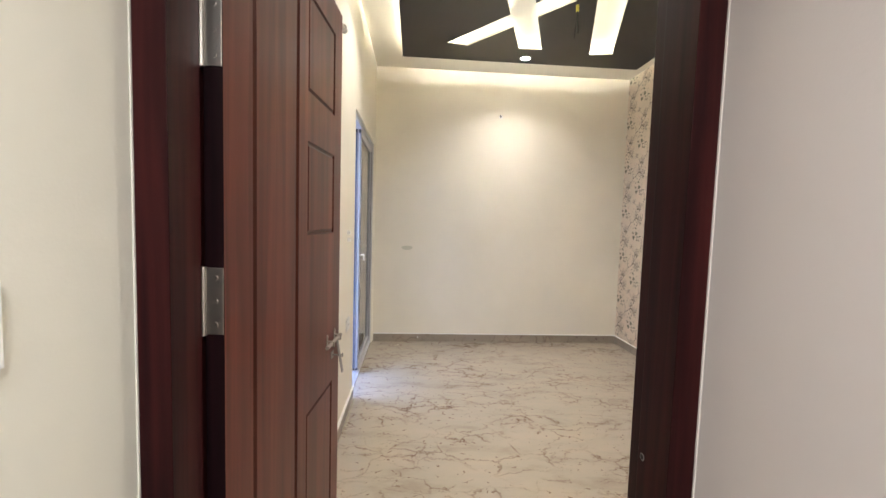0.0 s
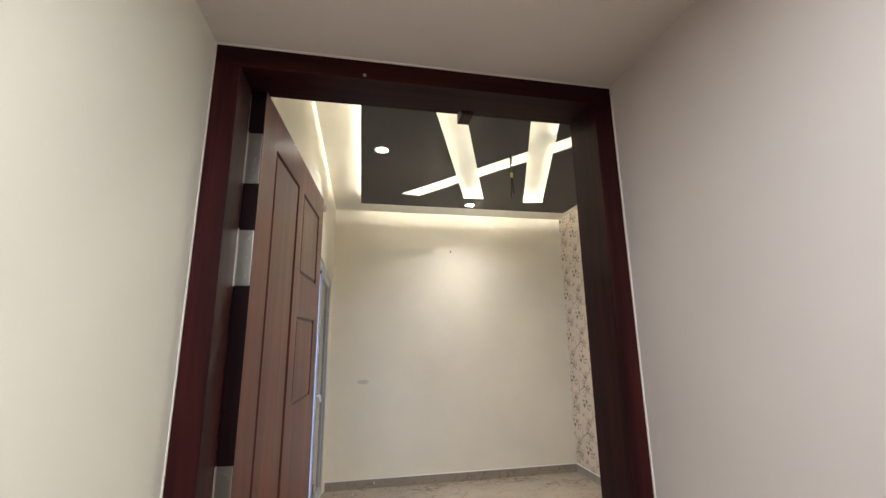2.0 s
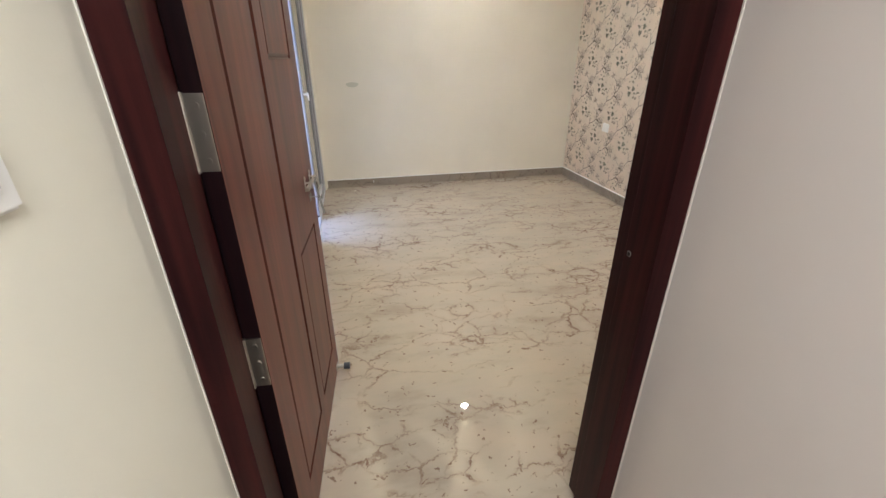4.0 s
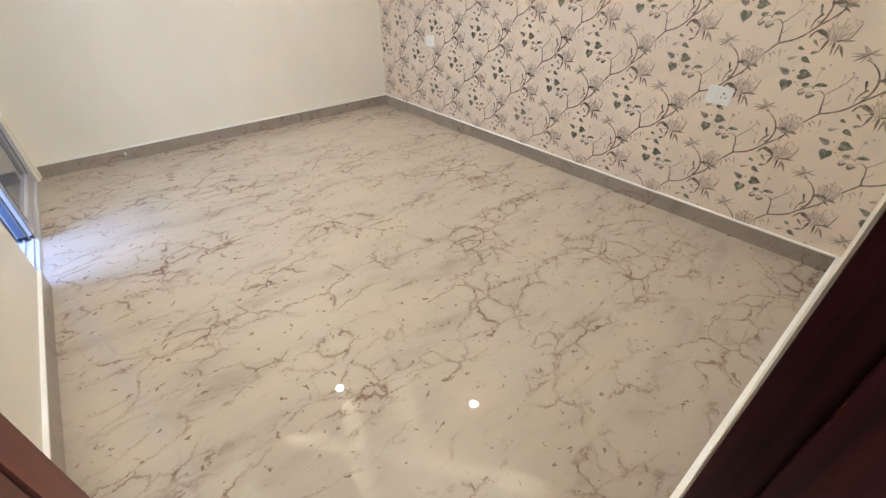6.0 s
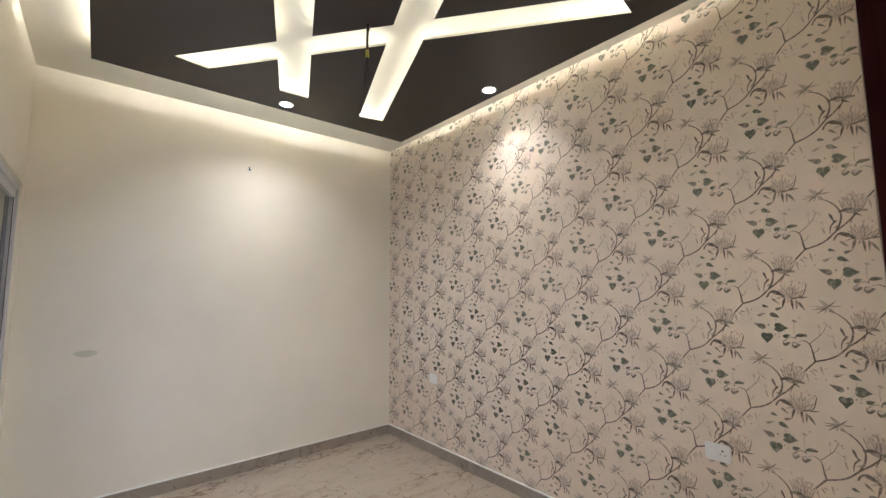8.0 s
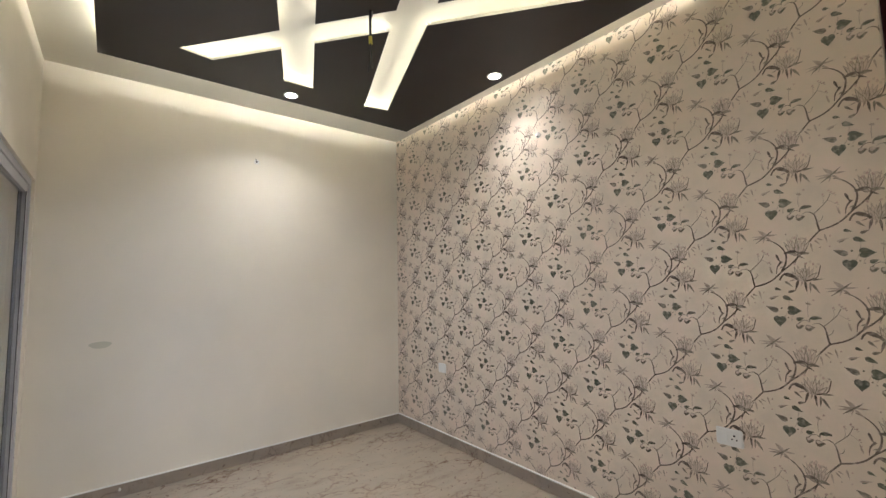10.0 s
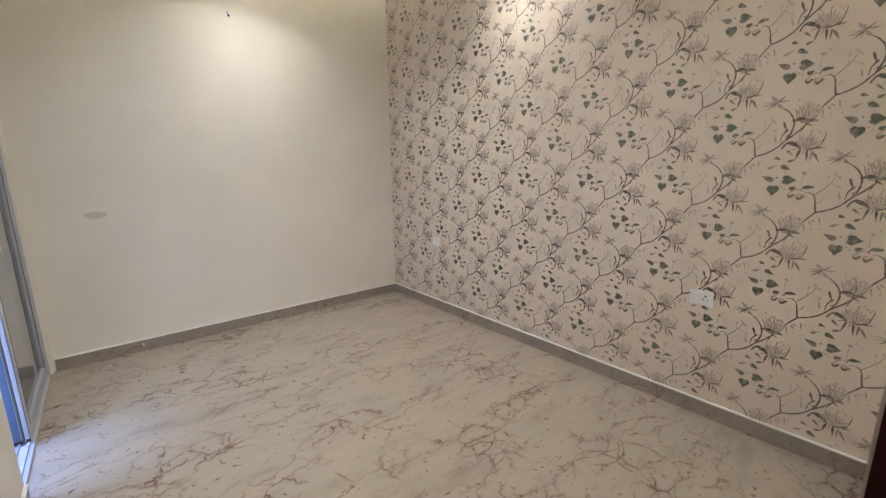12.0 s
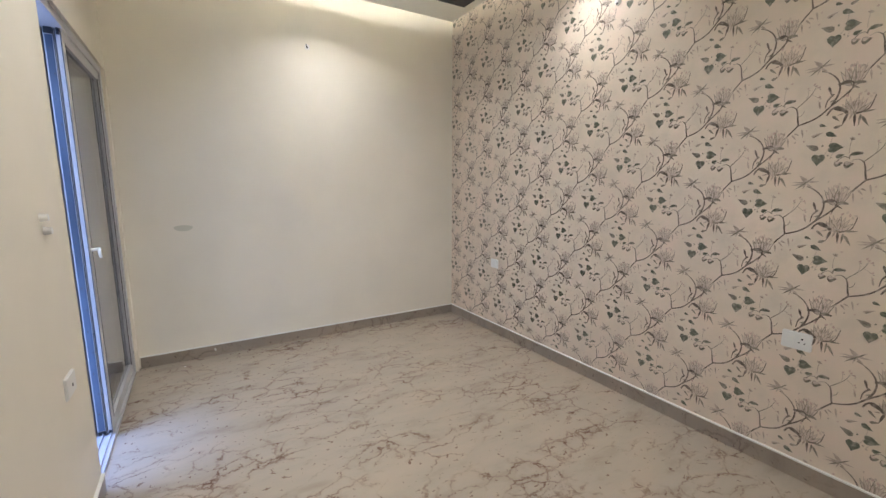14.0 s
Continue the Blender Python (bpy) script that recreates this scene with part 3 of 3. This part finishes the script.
    for j in range(15):
        bm = boxes(((0.008, far - 0.028, 0.16 + j * 0.132), (0.0100, far - 0.016, 0.166 + j * 0.132)))
        part("fixing_clip", bm, dark_steel, t)


sliding()


# ---- sockets, switches, marks ----
def plate(name, m, w, h, label, category, build):
    t = thing(name, m, label, category)
    bm = boxes(((-w / 2, -h / 2, 0), (w / 2, h / 2, 0.009)))
    bmesh.ops.bevel(bm, geom=[e for e in bm.edges if (e.verts[0].co.z + e.verts[1].co.z) > 0.008], offset=0.004, segments=3, affect="EDGES")
    part("cover_plate", bm, plastic, t, "white plastic plate")
    build(t)
    return t


EAST = Matrix(((0, 0, -1, 0), (-1, 0, 0, 0), (0, 1, 0, 0), (0, 0, 0, 1)))   # local x runs right as seen, y up, z out of the wall
WEST = Matrix(((0, 0, 1, 0), (1, 0, 0, 0), (0, 1, 0, 0), (0, 0, 0, 1)))


def pins(t, cx, cy=0.0, s=1.0):
    for k, (dx, dy, r) in enumerate(((0, 0.011, 0.0042), (-0.0095, -0.006, 0.003), (0.0095, -0.006, 0.003))):
        part("pin_hole", rod(bmesh.new(), (cx + dx * s, cy + dy * s, 0.0085), (cx + dx * s, cy + dy * s, 0.0096), r * s, 12), hole_black, t)


def double_socket(t):
    part("rocker", boxes(((-0.042, -0.024, 0.009), (-0.008, 0.024, 0.0125)), bevel=0.0012), plastic, t)
    part("socket_face", boxes(((-0.004, -0.026, 0.009), (0.046, 0.026, 0.0100))), plastic, t)
    for k, (dx, dy, r) in enumerate(((0.021, 0.012, 0.0042), (0.011, -0.006, 0.003), (0.031, -0.006, 0.003))):
        part("pin_hole", rod(bmesh.new(), (dx, dy, 0.0095), (dx, dy, 0.0106), r, 12), hole_black, t)


plate("wall_socket", Matrix.Translation((0, -3.008, 0.663)) @ EAST, 0.114, 0.083, "white socket and switch plate on the floral wallpaper", "wall socket", double_socket)
plate("wall_socket", Matrix.Translation((0, -0.750, 0.662)) @ EAST, 0.104, 0.083, "white blank plate on the floral wallpaper near the corner", "wall plate",
      lambda t: part("rocker", boxes(((-0.02, -0.024, 0.009), (0.02, 0.024, 0.011)), bevel=0.001), plastic, t))
plate("wall_socket", Matrix.Translation((-W, -1.765, 0.640)) @ WEST, 0.125, 0.083, "white socket plate with a single round hole on the cream wall", "wall socket",
      lambda t: part("cable_hole", rod(bmesh.new(), (0.012, -0.006, 0.0085), (0.012, -0.006, 0.0096), 0.007, 14), hole_black, t))


def two_rockers(t):
    for x in (-0.017, 0.013):
        bm = boxes(((x - 0.010, -0.026, 0.009), (x + 0.011, 0.026, 0.013)))
        for v in bm.verts:
            if v.co.y > 0 and v.co.z > 0.01:
                v.co.z += 0.004
        part("rocker", bm, plastic_grey, t, "pale switch rocker")


plate("light_switch", Matrix.Translation((PX0, -4.149, 1.238)) @ WEST, 0.097, 0.100, "white two-rocker light switch on the cream passage wall", "light switch", two_rockers)

t = thing("wall_hook", Matrix.Translation((-W, -1.80, 1.245)) @ WEST, "small white double hook on the cream wall beside the sliding door", "wall hook")
bm = bmesh.new()
rod(bm, (-0.012, 0.022, 0), (-0.012, 0.022, 0.022), 0.015, 16, 0.012)
rod(bm, (0.012, -0.026, 0), (0.012, -0.026, 0.022), 0.015, 16, 0.012)
part("knob", bm, plastic, t, smooth=False)

t = thing("round_wall_plug", Matrix.Translation((0, -1.928, 2.506)) @ EAST, "small round white plug capping a wire point on the floral wallpaper", "wall plug")
bm = bmesh.new()
bmesh.ops.create_uvsphere(bm, u_segments=20, v_segments=12, radius=0.021, matrix=Matrix.Translation((0, 0, 0.006)) @ Matrix.Diagonal((1, 1, 0.8, 1)))
part("cap", bm, plastic, t, smooth=True)
# Dark stub on the lower half stands in for the plug's own shadow.
part("shadow_stub", rod(bmesh.new(), (0.002, -0.012, 0.010), (0.004, -0.016, 0.024), 0.006, 12), dark_steel, t)

t = thing("wire_outlet", pose(-1.445, 0, 2.527, 90, 0, 0), "loose black and white wire ends poking from the cream wall", "wire outlet")
part("rosette", rod(bmesh.new(), (0, 0, -0.001), (0, 0, 0.003), 0.021, 20), plastic, t)
part("hole", rod(bmesh.new(), (0, 0, 0.0028), (0, 0, 0.0036), 0.009, 14), hole_black, t)
part("wire_end", rod(bmesh.new(), (0.004, 0, 0), (0.012, -0.022, 0.02), 0.003, 8), plastic, t)
part("wire_end", rod(bmesh.new(), (-0.004, 0.004, 0), (-0.012, 0.02, 0.02), 0.003, 8), wire_black, t)

t = thing("filled_patch", pose(-2.443, 0, 1.055, 90, 0, 0), "faint grey filler patch on the cream wall", "wall patch")
bm = bmesh.new()
ring_v = [bm.verts.new((0.062 * math.cos(a) * (1 + 0.1 * math.sin(3 * a)), 0.024 * math.sin(a), 0.0012)) for a in [2 * math.pi * i / 20 for i in range(20)]]
bm.faces.new(ring_v)
part("filler", bm, stain_mat, t)


def fleck(name, x, y, z, sx, sz, label, category):
    t = thing(name, pose(x, y, z), label, category)
    bm = bmesh.new()
    bmesh.ops.create_icosphere(bm, subdivisions=2, radius=1.0, matrix=Matrix.Diagonal((sx, sx * 0.5, sz, 1)))
    for v in bm.verts:
        v.co *= 1 + 0.25 * noise.noise(v.co * 90)
    part("blob", bm, caulk, t)


fleck("paint_drip", -2.302, -0.0125, 0.051, 0.008, 0.013, "small white paint drip on the marble skirting", "paint drip")
fleck("paint_crumb", -2.514, -0.146, 0.002, 0.007, 0.003, "small white crumb of paint on the marble floor", "paint crumb")


# ---- printed wallpaper motif ----
def motif():
    """Flat shapes of one repeat: (ink, outline) in metres, right and up from the fork of the branch."""
    out = []
    k = 0.001

    def ribbon(pts, w0, w1, ink):
        p = [Vector(q) * k for q in pts]
        fine = []
        for i in range(len(p) - 1):
            a, b, c, d = p[max(i - 1, 0)], p[i], p[i + 1], p[min(i + 2, len(p) - 1)]
            for s in (0, 1 / 3, 2 / 3):
                fine.append(0.5 * ((2 * b) + (c - a) * s + (2 * a - 5 * b + 4 * c - d) * s * s + (3 * b - a - 3 * c + d) * s ** 3))
        fine.append(p[-1])
        sides = []
        for i, q in enumerate(fine):
            d = (fine[min(i + 1, len(fine) - 1)] - fine[max(i - 1, 0)]).normalized()
            w = (w0 + (w1 - w0) * i / (len(fine) - 1)) * k / 2
            nrm = Vector((-d.y, d.x)) * w
            sides.append((q + nrm, q - nrm))
        for (a, b), (c, d) in zip(sides, sides[1:]):
            out.append((ink, [a, b, d, c]))

    def petal(x, y, ang, ln, wd, ink, fat=0.45, n=10):
        a = radians(ang)
        ux, uy = Vector((math.cos(a), math.sin(a))), Vector((-math.sin(a), math.cos(a)))
        pts = []
        for i in range(n):
            s = i / (n / 2)
            u = s if s <= 1 else 2 - s
            w = math.sin(math.pi * u ** (0.7 if fat < 0.5 else 0.55)) * (1 if s <= 1 else -1)
            pts.append(Vector((x, y)) * k + ux * ln * k * u + uy * wd * k * 0.5 * w)
        out.append((ink, pts))

    B, G, P, K, F, R, L, W = range(8)

    def heart(x, y, ang, ln, wd, ink):
        a = radians(ang)
        ux, uy = Vector((math.cos(a), math.sin(a))), Vector((-math.sin(a), math.cos(a)))
        pr = [(0.06, 0), (-0.05, 0.2), (0.02, 0.4), (0.22, 0.5), (0.45, 0.44), (0.7, 0.22), (0.88, 0.07), (1, 0)]
        pr += [(u, -w) for u, w in reversed(pr[1:-1])]
        out.append((ink, [Vector((x, y)) * k + ux * ln * k * u + uy * wd * k * w for u, w in pr]))

    def blade(x0, y0, x1, y1, wd, ink, fat=0.6):
        petal(x0, y0, math.degrees(math.atan2(y1 - y0, x1 - x0)), math.hypot(x1 - x0, y1 - y0), wd, ink, fat, 14)

    def veined(x0, y0, x1, y1, wd, ink, rib):
        blade(x0, y0, x1, y1, wd, ink)
        blade(x0 + (x1 - x0) * 0.1, y0 + (y1 - y0) * 0.1, x0 + (x1 - x0) * 0.85, y0 + (y1 - y0) * 0.85, 2.0, rib)

    def opened(x0, y0, x1, y1, wd, line, fill):
        blade(x0, y0, x1, y1, wd, line, 0.5)
        blade(x0 + (x1 - x0) * 0.06, y0 + (y1 - y0) * 0.06, x0 + (x1 - x0) * 0.93, y0 + (y1 - y0) * 0.93, wd * 0.62, fill, 0.5)

    # faint sprays behind the branch
    for x, y, x1, y1 in ((-34, -52, -28, -94), (-20, -40, -2, -62), (-12, -34, 8, -44), (-44, -40, -62, -24), (14, -18, 22, -58), (70, 60, 60, 100), (-90, -60, -104, -26)):
        blade(x, y, x1, y1, 7, F)
    for x, y in ((26, -76), (-6, -78), (30, -30), (64, 84), (-118, -10)):
        petal(x, y, 60, 9, 6, K if x > 20 else F)
    # branch, twig and curl
    ribbon([(-246.5, -244.5), (-205, -230), (-172, -209), (-140, -174), (-108, -145), (-80, -112), (-55, -70), (-28, -34), (0, 0)], 6.5, 6, B)
    ribbon([(0, 0), (-5, 27), (-8, 52), (-15, 74), (-31, 86)], 7, 3, B)
    ribbon([(-15, 74), (1, 90), (18, 108), (33, 127), (45, 154)], 3.6, 2, P)
    ribbon([(33, 127), (46, 120), (58, 109)], 2, 1.4, F)
    ribbon([(18, 108), (22, 130), (19, 148)], 2, 1.4, F)
    ribbon([(-8, 36), (4, 41), (12, 50), (15, 62)], 2.6, 1.6, P)
    ribbon([(-31, 86), (-44, 84), (-52, 78)], 2.6, 1.4, P)
    for x, y in ((45, 156), (55, 149), (60, 108), (18, 150), (38, 164)):
        petal(x, y, 60, 11, 8, K)
        petal(x + 3, y - 4, 10, 7, 4, W)
    ribbon([(106, 72), (121, 104), (126, 141), (116, 172), (97, 196), (75, 212), (58, 218)], 8, 3, B)
    blade(89, 150, 104, 106, 9, B)
    ribbon([(109, 116), (99, 104), (90, 88), (86, 60)], 9, 2.5, B)
    blade(116, 92, 96, 84, 6, P)
    # heart-leaf cluster
    ribbon([(-150, 104), (-138, 118), (-128, 150), (-124, 186), (-130, 206)], 2, 1.4, F)
    ribbon([(-110, 122), (-118, 108), (-122, 92)], 2, 1.4, F)
    heart(-161, 110, -93, 47, 47, G)
    blade(-161, 104, -163, 72, 2, P)
    heart(-130, 139, -2, 49, 42, G)
    blade(-122, 139, -90, 137, 2, P)
    veined(-164, 133, -210, 155, 24, P, G)
    veined(-146, 202, -108, 183, 20, G, P)
    blade(-172, 238, -147, 229, 13, G)
    blade(-124, 219, -95, 230, 12, P)
    blade(-196, 190, -156, 204, 9, F)
    blade(-190, 186, -168, 196, 5, P)
    petal(-156, 148, 0, 8, 8, G, 0.7)
    petal(-133, 104, 40, 7, 6, R, 0.7)
    petal(-120, 96, 0, 5, 5, P, 0.7)
    # hanging fruit
    blade(-104, 98, -76, 108, 17, G)
    for x, y, s in ((-107, 68, 1.0), (-76, 62, 1.15)):
        petal(x, y, 10, 30 * s, 25 * s, R, 0.75, 14)
        petal(x + 3, y + 5, 14, 20 * s, 13 * s, L, 0.7)
        petal(x + 12, y - 6, 30, 15 * s, 8 * s, G, 0.7)
    ribbon([(-98, 80), (-86, 94), (-70, 98), (-58, 88)], 2.6, 2, B)
    ribbon([(-60, 90), (-58, 102), (-44, 113), (-20, 108)], 4, 10, P)
    blade(-58, 106, -17, 108, 12, G)
    ribbon([(-62, 112), (-63, 140), (-59, 170)], 2.2, 2, F)
    for x, y, a in ((-60, 166, 130), (-60, 166, 90), (-60, 166, 50), (-60, 166, 10)):
        petal(x, y, a, 13, 5, W)
    petal(-45, 186, 0, 10, 8, K)
    # star flower at the tip of the curl
    blade(58, 238, 28, 268, 17, F)
    blade(54, 232, 2, 222, 9, F)
    blade(52, 236, -2, 236, 6, F)
    blade(56, 232, 84, 206, 9, F)
    blade(62, 238, 102, 240, 8, F)
    blade(54, 234, 44, 204, 6, F)
    blade(56, 236, 17, 204, 7, P)
    blade(50, 230, 86, 264, 7, P)
    petal(50, 234, 30, 9, 7, P)
    # bud above the branch
    for i in (0, 6, 1, 5, 2, 4, 3):
        a = radians(92 - (i - 3) * 10)
        ln = 76 + 9 * (i % 2)
        opened(164 + (i - 3) * 2.5, 138, 170 + (i - 3) * 3 + ln * math.cos(a), 140 + ln * math.sin(a), 19, (P, W, W)[i % 3], L)
    for i in range(6):
        petal(140 + i * 10, 200 + (11 if i % 2 else 3) + 6 * (2 - abs(i - 2.5)), 50 + i * 16, 16, 9, K if i % 2 == 0 else L)
    for i in range(4):
        a = radians(70 + i * 16)
        ribbon([(167, 146), (167 + 30 * math.cos(a), 146 + 34 * math.sin(a)), (168 + 44 * math.cos(a + 0.2), 146 + 66 * math.sin(a))], 2.4, 1.2, P if i % 2 else W)
    ribbon([(171, 146), (160, 158), (144, 161), (120, 150)], 3.5, 9, B)
    blade(162, 158, 118, 149, 11, B)
    ribbon([(168, 148), (164, 128), (152, 100)], 5, 3, B)
    ribbon([(168, 146), (182, 154), (204, 146)], 4, 8, P)
    blade(172, 150, 208, 144, 9, P)
    blade(166, 140, 190, 124, 7, B)
    # open flower under the branch
    for i, (x1, y1) in enumerate(((140, 72), (150, 92), (163, 98), (178, 86), (190, 100), (204, 92), (218, 84), (230, 66))):
        opened(176 + (i - 3) * 4, 26, x1, y1, 18, (W, P, F)[i % 3], L)
    for i, (x1, y1) in enumerate(((158, 70), (172, 74), (188, 72), (202, 66))):
        opened(180 + (i - 1.5) * 5, 22, x1, y1, 14, W, L)
    for i, (x, y) in enumerate(((186, 98), (204, 104), (216, 92), (228, 82), (158, 98), (240, 96))):
        petal(x, y, 40 + i * 25, 15, 9, K if i % 2 == 0 else L)
    for i in range(5):
        a = radians(50 + i * 20)
        ribbon([(182, 24), (182 + 26 * math.cos(a), 24 + 28 * math.sin(a)), (180 + (48 + 5 * (i % 2)) * math.cos(a + 0.15), 24 + 54 * math.sin(a + 0.1))], 2.6, 1.3, P if i % 2 else W)
    ribbon([(96, 30), (106, 50), (122, 60), (140, 53), (160, 32)], 6, 11, B)
    blade(112, 58, 162, 34, 9, B)
    blade(162, 30, 148, -20, 10, B)
    blade(184, 26, 188, -28, 9, B)
    blade(202, 22, 199, -26, 8, P)
    blade(206, 14, 231, -30, 10, P)
    blade(114, 26, 141, 0, 10, P)
    blade(176, 24, 168, 2, 7, W)
    ribbon([(188, 26), (210, 32), (228, 46), (240, 92)], 7, 3, B)
    blade(206, 30, 248, 34, 8, P)
    blade(150, 32, 128, 24, 6, W)
    return out


def wallpaper_print():
    shapes = motif()
    verts, faces, mats = [], [], []
    ylo, yhi, zlo, zhi = -L + 0.001, -0.001, SK + 0.008, H - 0.001
    for i in range(-2, 18):
        for j in range(-10, 12):
            fy, fz = -3.404 + 0.2465 * i, 1.642 + 0.2445 * i + 0.489 * j
            if not (-L - 0.3 < fy < 0.3 and -0.35 < fz < H + 0.35):
                continue
            for n, (ink, pts) in enumerate(shapes):
                co = [(fy - p.x, fz + p.y) for p in pts]
                if all(ylo < y < yhi and zlo < z < zhi for y, z in co):
                    pass
                elif any(ylo < y < yhi and zlo < z < zhi for y, z in co):
                    co = [(min(max(y, ylo), yhi), min(max(z, zlo), zhi)) for y, z in co]
                else:
                    continue
                x = -0.0006 - 0.000012 * n
                base = len(verts)
                verts += [(x, y, z) for y, z in co]
                faces.append(tuple(range(base, base + len(co))))
                mats.append(ink)
    me = bpy.data.meshes.new("printed_branches")
    me.from_pydata(verts, [], faces)
    for m in inks:
        me.materials.append(m)
    me.polygons.foreach_set("material_index", mats)
    ob = new("printed_branches", me)
    ob.parent = wall_east
    tagged(ob, label="printed branches, leaves and flowers", kind="stuff")


wallpaper_print()
